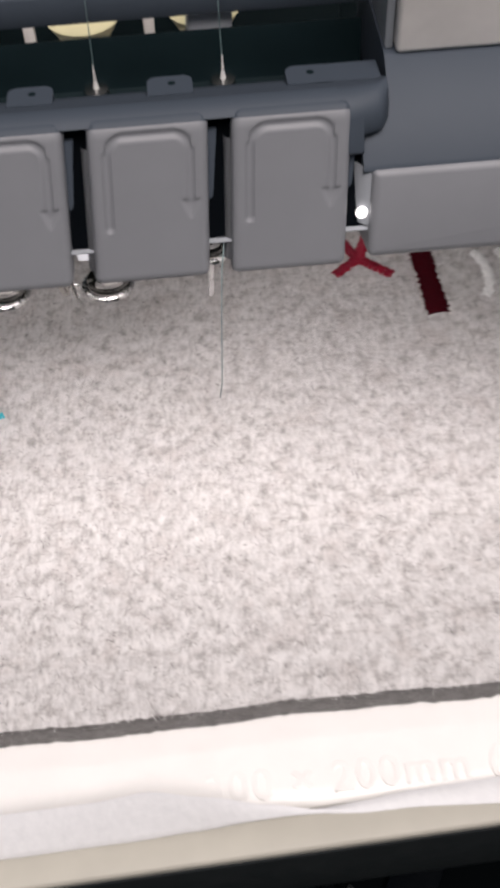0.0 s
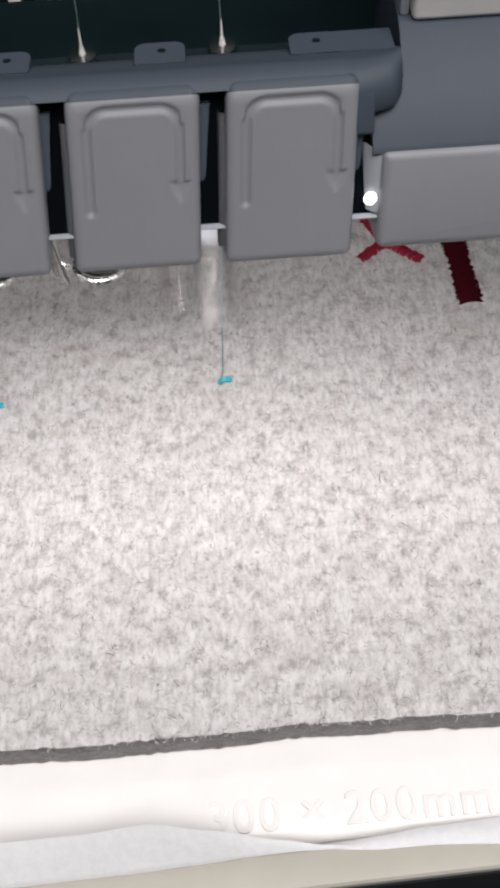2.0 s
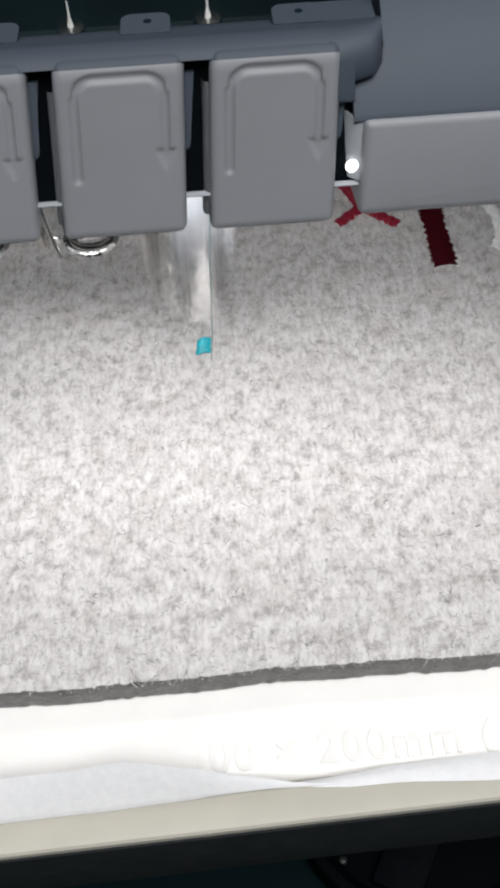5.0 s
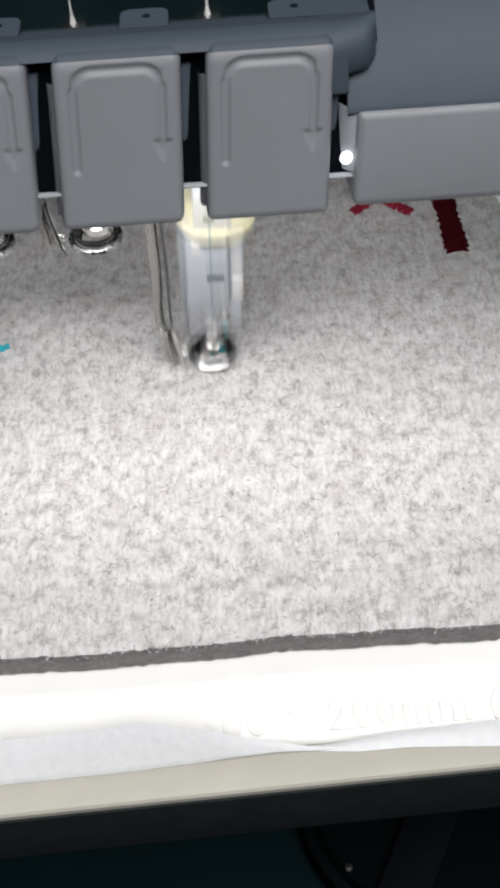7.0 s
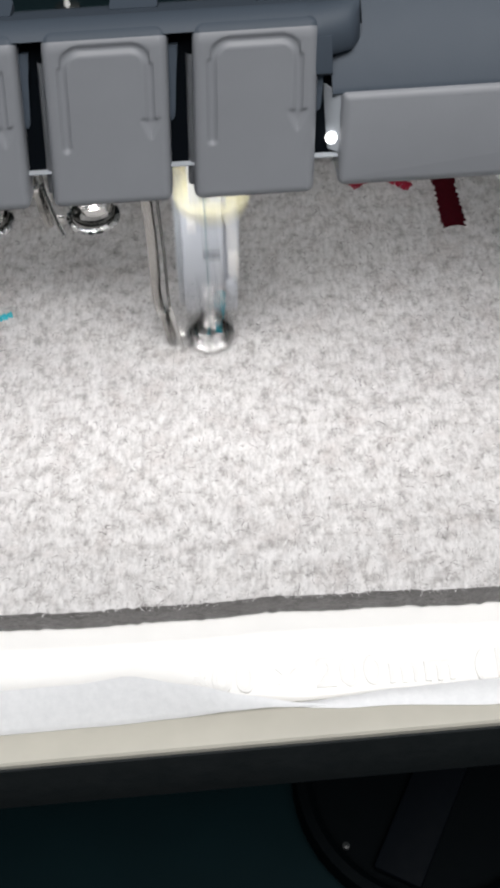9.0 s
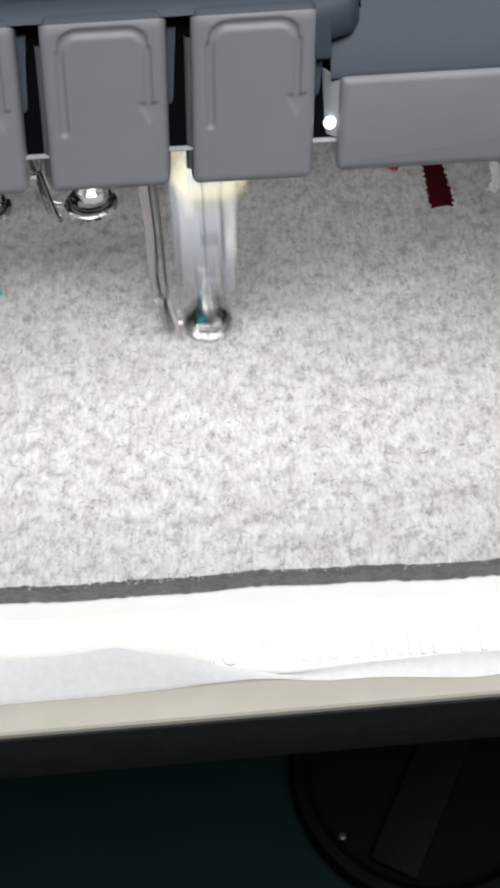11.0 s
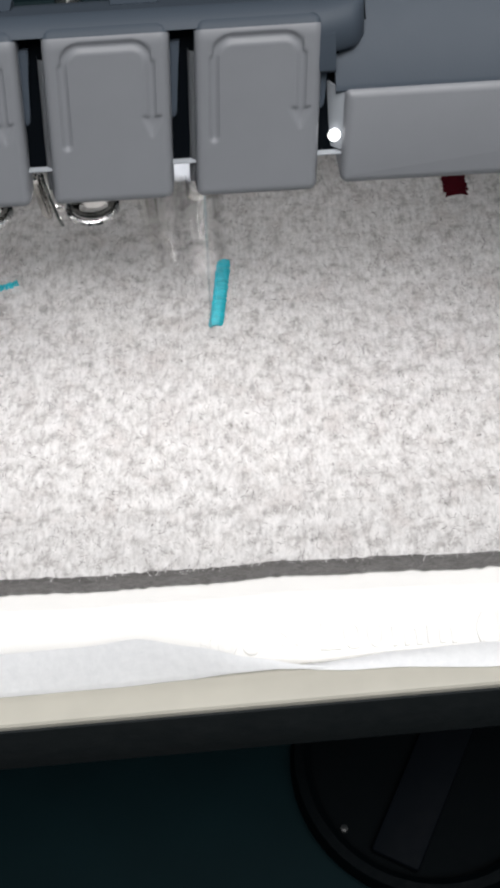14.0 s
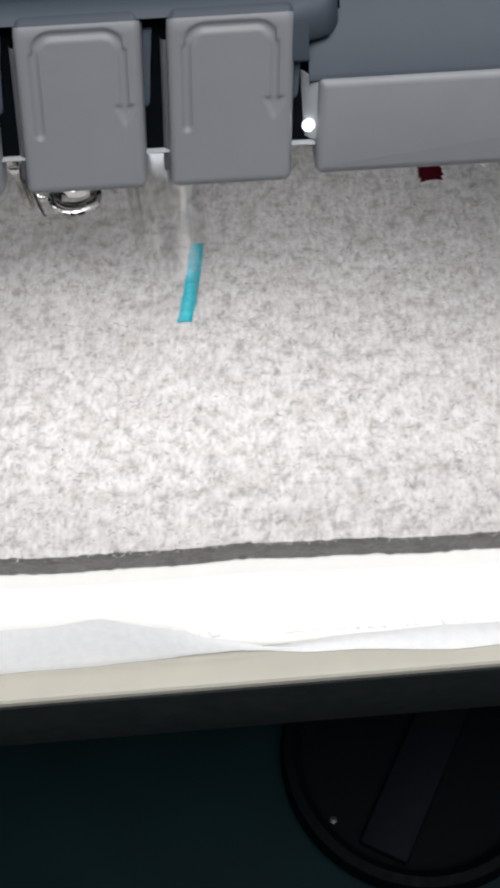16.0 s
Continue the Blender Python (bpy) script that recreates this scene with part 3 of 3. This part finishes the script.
def build_felt():
    felt = thing("felt_sheet", "thick grey melange wool felt sheet clamped in the hoop", "felt")
    bm = bmesh.new()
    xs = [-150 + i * 1.0 for i in range(301)]
    prof = [(0.0, -FELT_T), (-0.25, -FELT_T + 0.4), (-0.1, -2.4), (-0.3, -0.7), (-0.12, -0.18), (0.45, 0.0)]
    ys = [1.2, 2.5, 4.5, 7, 10, 14] + [14 + 4.0 * k for k in range(1, 42)]
    rows = []
    for x in xs:
        e = EDGE_Y + felt_edge(x)
        col = [bm.verts.new((x, e + dy + 0.16 * noise.noise(Vector((x * 1.3, z * 2, 3))), z)) for dy, z in prof]
        col += [bm.verts.new((x, EDGE_Y + dy, 0.05 * noise.noise(Vector((x * 0.25, dy * 0.25, 0))))) for dy in ys]
        rows.append(col)
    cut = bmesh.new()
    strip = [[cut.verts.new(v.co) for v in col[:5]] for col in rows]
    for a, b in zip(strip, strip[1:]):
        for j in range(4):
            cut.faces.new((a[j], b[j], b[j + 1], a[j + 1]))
    part("cut_edge", cut, FELT_EDGE, felt, "dark cut edge of the felt, shade painted into its grey")
    for a, b in zip(rows, rows[1:]):
        for j in range(4, len(a) - 1):
            bm.faces.new((a[j], b[j], b[j + 1], a[j + 1]))
    bmesh.ops.delete(bm, geom=[v for v in bm.verts if not v.link_faces], context="VERTS")
    part("sheet", bm, FELT, felt)

    rng = random.Random(7)
    verts, faces = [], []
    for i in range(11000):
        if i < 1500:
            x = rng.uniform(-45, 62)
            y, z, tilt = EDGE_Y + felt_edge(x) + rng.uniform(-0.2, 0.3), rng.uniform(-0.7, 0.05), rng.uniform(-0.5, 0.3)
        else:
            x, y, z = rng.uniform(-45, 62), EDGE_Y + abs(rng.uniform(0, 1)) ** 1.25 * 95, 0.02
            tilt = rng.uniform(-0.05, 0.35)
        a, ln, bend = rng.uniform(0, 6.283), rng.uniform(0.25, 0.6) if i < 1500 else rng.uniform(0.4, 1.5), rng.uniform(-1.1, 1.1)
        wd = rng.uniform(0.016, 0.038) if i % 40 else rng.uniform(0.05, 0.075)
        base = len(verts)
        px, py, pz = x, y, z
        for s in range(4):
            nx, ny = -math.sin(a), math.cos(a)
            verts += [((px + nx * wd) * MM, (py + ny * wd) * MM, pz * MM), ((px - nx * wd) * MM, (py - ny * wd) * MM, pz * MM)]
            px, py, pz = px + math.cos(a) * ln / 3, py + math.sin(a) * ln / 3, pz + tilt * ln / 3 * (1 if s < 1 else -0.35)
            a += bend
        faces += [(base + 2 * s, base + 2 * s + 1, base + 2 * s + 3, base + 2 * s + 2) for s in range(3)]
    me = bpy.data.meshes.new("fuzz")
    me.from_pydata(verts, [], faces)
    me.materials.append(FIBRE)
    fib = new("fuzz", me)
    fib.parent = felt
    tagged(fib, "loose pale and dark wool fibres", kind="stuff")
    return felt


def satin(felt, name, label, material, line, width, height=0.45, step=0.36, wave=0.18):
    """One satin-stitched stroke: threads lying side by side across a centre line."""
    rng = random.Random(len(name) + int(line[0][0] * 7))
    bm = bmesh.new()
    pts = [Vector(p) for p in line]
    for a, b in zip(pts, pts[1:]):
        d = b - a
        n = max(1, int(d.length / step))
        d.normalize()
        across = Vector((-d.y, d.x))
        for i in range(n):
            c = a + (b - a) * (i + 0.5) / n
            w = width / 2 + rng.uniform(-wave, wave)
            skew = d * rng.uniform(-0.12, 0.12)
            path = []
            for s in (-1, -0.82, -0.4, 0, 0.4, 0.82, 1):
                q = c + across * (w * s) + skew * s
                path.append((q.x, q.y, height * (1 - abs(s) ** 3.5) - 0.08 + rng.uniform(-0.02, 0.02)))
            tube(bm, path, step * 0.62, 6)
    ob = part(name, bm, material, felt, label)
    return ob


def build_stitching(felt):
    satin(felt, "letter_stroke", "crimson satin-stitched stroke", RED, [(33.2, 52.6), (30.5, 54.9), (27.8, 57.2)], 1.7)
    satin(felt, "letter_stroke", "crimson satin-stitched stroke", RED, [(22.9, 53.6), (25.4, 55.6), (27.6, 57.3)], 1.7)
    satin(felt, "letter_stroke", "crimson satin-stitched stroke", RED, [(27.5, 57.2), (25.9, 61.0), (24.0, 65.5)], 1.8)
    satin(felt, "letter_stroke", "crimson satin-stitched stroke", RED, [(27.7, 57.2), (29.3, 61.0), (31.2, 65.5)], 1.8)
    satin(felt, "letter_bar", "dark maroon satin-stitched bar", MAROON, [(39.6, 42.3), (39.0, 57.0), (38.8, 66)], 3.7, 0.6, 0.36, 0.32)
    for r in (0.0, 4.4):
        arc = [(47.0 + r + 3.0 * math.cos(a), 51 + 6.2 * math.sin(a)) for a in (radians(-65 + 13 * k) for k in range(11))]
        satin(felt, "letter_curve", "white satin-stitched curve", WHITE, arc, 1.5)
    satin(felt, "letter_hook", "small teal stitched hook", TEAL, [(-40, 27.9), (-37.5, 27.4), (-35.0, 28.4)], 1.0, 0.35, 0.3, 0.25)
    satin(felt, "letter_stem", "teal stitched stem", TEAL, [(-40.4, 25.4), (-40.2, 20.5)], 1.8)
    # the column that grows while the machine sews: one stitch after another
    rows = []
    rng = random.Random(3)
    y = STITCH_START
    while y > STITCH_END:
        bm = bmesh.new()
        cx = STITCH_X + 0.17 * (y - STITCH_END) - 0.0028 * (y - STITCH_END) ** 2
        w = 0.95 + rng.uniform(-0.1, 0.1)
        sk = rng.uniform(0.05, 0.22)
        path = [(cx + w * s, y + sk * s, 0.5 * (1 - abs(s) ** 3.5) - 0.08) for s in (-1, -0.82, -0.4, 0, 0.4, 0.82, 1)]
        tube(bm, path, 0.3, 6)
        rows.append((y, part("column_stitch", bm, TEAL, felt)))
        y -= 0.42
    return rows


STITCH_X, STITCH_START, STITCH_END = -2.9, 30.2, 14.0


def text_part(words, size, where, material, parent, name):
    cu = bpy.data.curves.new(name, "FONT")
    cu.body, cu.size, cu.extrude, cu.bevel_depth, cu.bevel_resolution = words, size * MM, 0.16 * MM, 0.06 * MM, 2
    cu.offset = 0.06 * MM
    cu.space_character = 1.12
    tmp = bpy.data.objects.new("lettering", cu)
    scene.collection.objects.link(tmp)
    bpy.context.view_layer.update()
    me = bpy.data.meshes.new_from_object(tmp.evaluated_get(bpy.context.evaluated_depsgraph_get()))
    bpy.data.objects.remove(tmp)
    me.materials.clear()
    me.materials.append(material)
    ob = new(name, me)
    ob.parent = parent
    ob.matrix_basis = where
    return ob


def build_hoop():
    hoop = thing("embroidery_hoop", "white plastic embroidery hoop with cream outer frame", "embroidery hoop")
    inner = [(-18, -5.2), (-36.6, -5.05), (-38.2, -5.25), (-39.2, -5.8), (-39.8, -6.8), (-40.0, -8.2), (-40.0, -16), (-18, -16)]
    part("inner_frame", extrude_profile(inner, -150, 150), FRAME, hoop, "white inner frame with raised size marking")
    def splay(x, y, z):
        """The outer frame stands slightly askew to the inner one."""
        return 0.5 + 0.036 * x, 0.0

    outer = [(-41.0, -16), (-41.0, -3.9), (-41.5, -3.3), (-42.5, -3.1), (-45.4, -3.15), (-46.2, -3.3), (-46.5, -3.7), (-46.5, -7.5), (-45.0, -16)]
    part("outer_frame", extrude_profile(outer, -150, 150, 60, splay), OUTER, hoop, "cream outer frame")
    skirt = [(-40.2, -16.2), (-45.2, -6.6), (-46.4, -4.6), (-46.75, -5.0), (-47.0, -9), (-47.1, -17.6), (-46.6, -18.6), (-40.2, -18.6)]
    part("skirt", extrude_profile(skirt, -150, 150, 60, splay), SIDE, hoop, "charcoal lower skirt")
    for x0, x1 in ((-150, -132), (132, 150)):
        part("side_rail", new_box(x0, x1, -17.5, 170, -16, -5.2, 1.5), FRAME, hoop)
    part("back_rail", new_box(-131.5, 131.5, 150, 170, -16, -5.2, 1.5), FRAME, hoop)
    text_part("300 \u00d7 200mm (1", 5.8, pose(-7.0 * MM, -38.0 * MM, -5.1 * MM, 0, 0, 0.5), FRAME, hoop, "size_marking")
    return hoop


def build_paper():
    paper = thing("stabiliser_sheet", "crumpled white stabiliser edge sticking out of the hoop", "stabiliser paper")

    def flap(name, upper, lower, bulge):
        """A strip of fleece between two lines of (x, y, z), with its own small thickness."""
        bm = bmesh.new()
        top, under = [], []
        for (x, yt, zt), (_, yl, zl) in zip(upper, lower):
            line = [(x, yt + (yl - yt) * u, zt + (zl - zt) * u + bulge * math.sin(math.pi * u) * min(1.0, (yt - yl) / 2.5)) for u in (k / 8 for k in range(9))]
            top.append([bm.verts.new(v) for v in line])
            under.append([bm.verts.new((v[0], v[1], v[2] - 0.14)) for v in line])
        for a, b, c, d in zip(top, top[1:], under, under[1:]):
            for j in range(8):
                bm.faces.new((a[j], a[j + 1], b[j + 1], b[j]))
                bm.faces.new((c[j], d[j], d[j + 1], c[j + 1]))
            bm.faces.new((a[0], b[0], d[0], c[0]))
            bm.faces.new((a[8], c[8], d[8], b[8]))
        return part(name, bm, PAPER, paper)

    def smooth_line(knots, n):
        out = []
        for i in range(n):
            x = knots[0][0] + (knots[-1][0] - knots[0][0]) * i / (n - 1)
            for a, b in zip(knots, knots[1:]):
                if a[0] <= x <= b[0] + 1e-6:
                    s = (x - a[0]) / (b[0] - a[0])
                    s = 0.5 * s + 0.5 * s * s * (3 - 2 * s)
                    out.append((x, a[1] + (b[1] - a[1]) * s, a[2] + (b[2] - a[2]) * s))
                    break
        return out

    upper = smooth_line([(-110, -40.4, 2.5), (-60, -39.8, 2.5), (-33, -39.4, 2.5), (-21, -39.2, 2.9), (-14, -38.7, 3.5), (-6, -39.6, 1.8), (1, -40.5, -0.3), (8, -41.2, -2.1), (12, -41.4, -2.7)], 100)
    lower = smooth_line([(-110, -45.5, -2.75), (-60, -44.4, -2.75), (-33, -43.2, -2.75), (-17.5, -42.7, -2.75), (-8, -42.2, -2.6), (-1, -41.9, -1.9), (4, -41.7, -1.8), (8.4, -41.6, -2.5), (12, -41.5, -2.8)], 100)
    flap("left_flap", upper, lower, 0.3)
    upper = smooth_line([(6, -40.9, -2.85), (10, -40.5, -3.3), (14, -40.3, -2.9), (20, -39.6, -2.9), (33, -38.9, -3.0), (45, -38.9, -3.0), (60, -38.6, -3.0), (110, -37.3, -3.0)], 90)
    lower = smooth_line([(6, -41.1, -2.9), (10, -41.7, -2.85), (14, -42.0, -2.8), (20, -41.9, -2.8), (33, -42.6, -2.8), (45, -41.8, -2.8), (60, -41.0, -2.8), (110, -39.4, -2.8)], 90)
    flap("right_flap", upper, lower, 0.35)
    return paper


# ---- things on the table ----
def build_tray():
    tool = thing("tape_dispenser", "round black plastic object with a crossbar on the table", "tool")
    bm = bmesh.new()
    lathe(bm, [(27, 0), (30, 0), (31, 3), (30, 7), (28, 7.5), (26.5, 6)], (0, 0), 56)
    part("rim", bm, RUBBER, tool)
    disc = bmesh.new()
    bmesh.ops.create_cone(disc, cap_ends=True, segments=48, radius1=27, radius2=27, depth=2, matrix=Matrix.Translation((0, 0, 1)))
    part("base", disc, RUBBER, tool)
    a = new_box(-4, 7, -24, 24, 2, 5, 0.8)
    bmesh.ops.rotate(a, verts=a.verts, cent=(0, 0, 0), matrix=Matrix.Rotation(radians(-28), 3, "Z"))
    part("crossbar", a, PANEL, tool)
    knob = bmesh.new()
    lathe(knob, [(0.1, 2), (0.9, 2), (0.8, 2.9), (0.1, 3.1)], (-20, -14), 16)
    part("rivet", knob, SIDE, tool, "tiny grey rivet")
    tool.location = (40 * MM, -4 * MM, -120 * MM)


build_setting()
build_covers()
build_head()
FOOT, BAR, NEEDLE_THREAD = build_feet()
FELT_SHEET = build_felt()
STITCHES = build_stitching(FELT_SHEET)
HOOP_FRAME = build_hoop()
STABILISER = build_paper()
build_tray()


# ---- what moves ----
# how far the foot and the needle bar are down at each tenth of a second, 0 to 9
EARLY_FOOT = "00059971049940596059229249092839196196"
EARLY_BAR = "00037940027820394039119127071509063083"


def strokes():
    """Tenth by tenth: how far down foot and bar are (0 to 1) when the tenth strikes."""
    foot, bar = [], []
    for i in range(161):
        t = i / 10
        if i < 38:
            f, b = int(EARLY_FOOT[i]) / 9, int(EARLY_BAR[i]) / 9
        elif t < 5.75:
            f, b = ((0.1, 0.05), (0.95, 0.8), (0.4, 0.3))[i % 3]
        elif t < 6.45:
            f, b = 0.55, 0.05
        elif t < 13.75:
            f, b = 1.0, 0.95 if t < 8.4 else 0.91 if t < 11 else 0.87
        else:
            f, b = 0.24, 0.08
        foot.append(f), bar.append(b)
    return foot, bar


def between(values, still=0.93):
    """Rows of (seconds, depth): the mechanism runs about ten strokes a second."""
    rows = []
    for i, v in enumerate(values):
        t = i / 10
        if v >= still:
            before, after, near = 0.75, 0.55, 1 / 30
        elif v <= 0.12:
            before, after, near = (0.5, 0.5, 1 / 30) if i < 138 else (0.28, 0.28, 1 / 30)
        else:
            before, after, near = 1.0, 0.0, 1 / 30
        if i:
            rows.append((t - near, before))
        rows.append((t, v))
        if i < len(values) - 1:
            rows.append((t + near, after if i else 0.12))
    return rows


def hoop_at(t):
    for a, b in zip(HOOP, HOOP[1:]):
        if a[0] <= t <= b[0]:
            s = (t - a[0]) / (b[0] - a[0])
            return a[1] + (b[1] - a[1]) * s, a[2] + (b[2] - a[2]) * s
    return HOOP[-1][1], HOOP[-1][2]


def hoop_rows():
    """The zigzag of satin stitches: the hoop steps from side to side between the known places."""
    known = {round(t * 10) for t, _, _ in HOOP}
    rows = []
    for i in range(161):
        x, y = hoop_at(i / 10)
        if i not in known:
            target = 2.6 if i % 2 else 0.2
            if i < 40:
                target -= 1.0
            x = 0.25 * x + 0.75 * target
        rows.append((i / 10, pose(x * MM, y * MM, 0)))
    return rows


def motions():
    foot, bar = strokes()
    walk(FOOT, [(t, pose(NEEDLE_X * MM, NEEDLE_Y * MM, LIFT * (1 - v) * MM)) for t, v in between(foot)])
    walk(BAR, [(t, pose(NEEDLE_X * MM, NEEDLE_Y * MM, BAR_LIFT * (1 - v) * MM, 0, 3.0)) for t, v in between(bar, 0.97)])
    # the thread whips from side to side once the machine runs fast
    whip = [(0, pose(0, 0, 0)), (6.3, pose(0, 0, 0))] + [(i / 30, pose((0.7 if i % 2 else -0.5) * MM, 0, 0)) for i in range(192, 480)] + [(16, pose(0, 0, 0))]
    walk(NEEDLE_THREAD, whip)
    rows = hoop_rows()
    for ob in (HOOP_FRAME, FELT_SHEET, STABILISER):
        walk(ob, rows)
    for y, stitch in STITCHES:
        sewn = next((t for t in (i / 10 for i in range(161)) if NEEDLE_Y + 0.8 - hoop_at(t)[1] <= y), 16.0)
        down, up = pose(0, 0, -1.5 * MM), pose(0, 0, 0)
        if y >= 29:
            sewn = 0.6 + (STITCH_START - y) * 2.8
        walk(stitch, [(0, down), (max(0.05, sewn - 0.1), down), (sewn, up), (max(16, sewn + 0.1), up)])


motions()
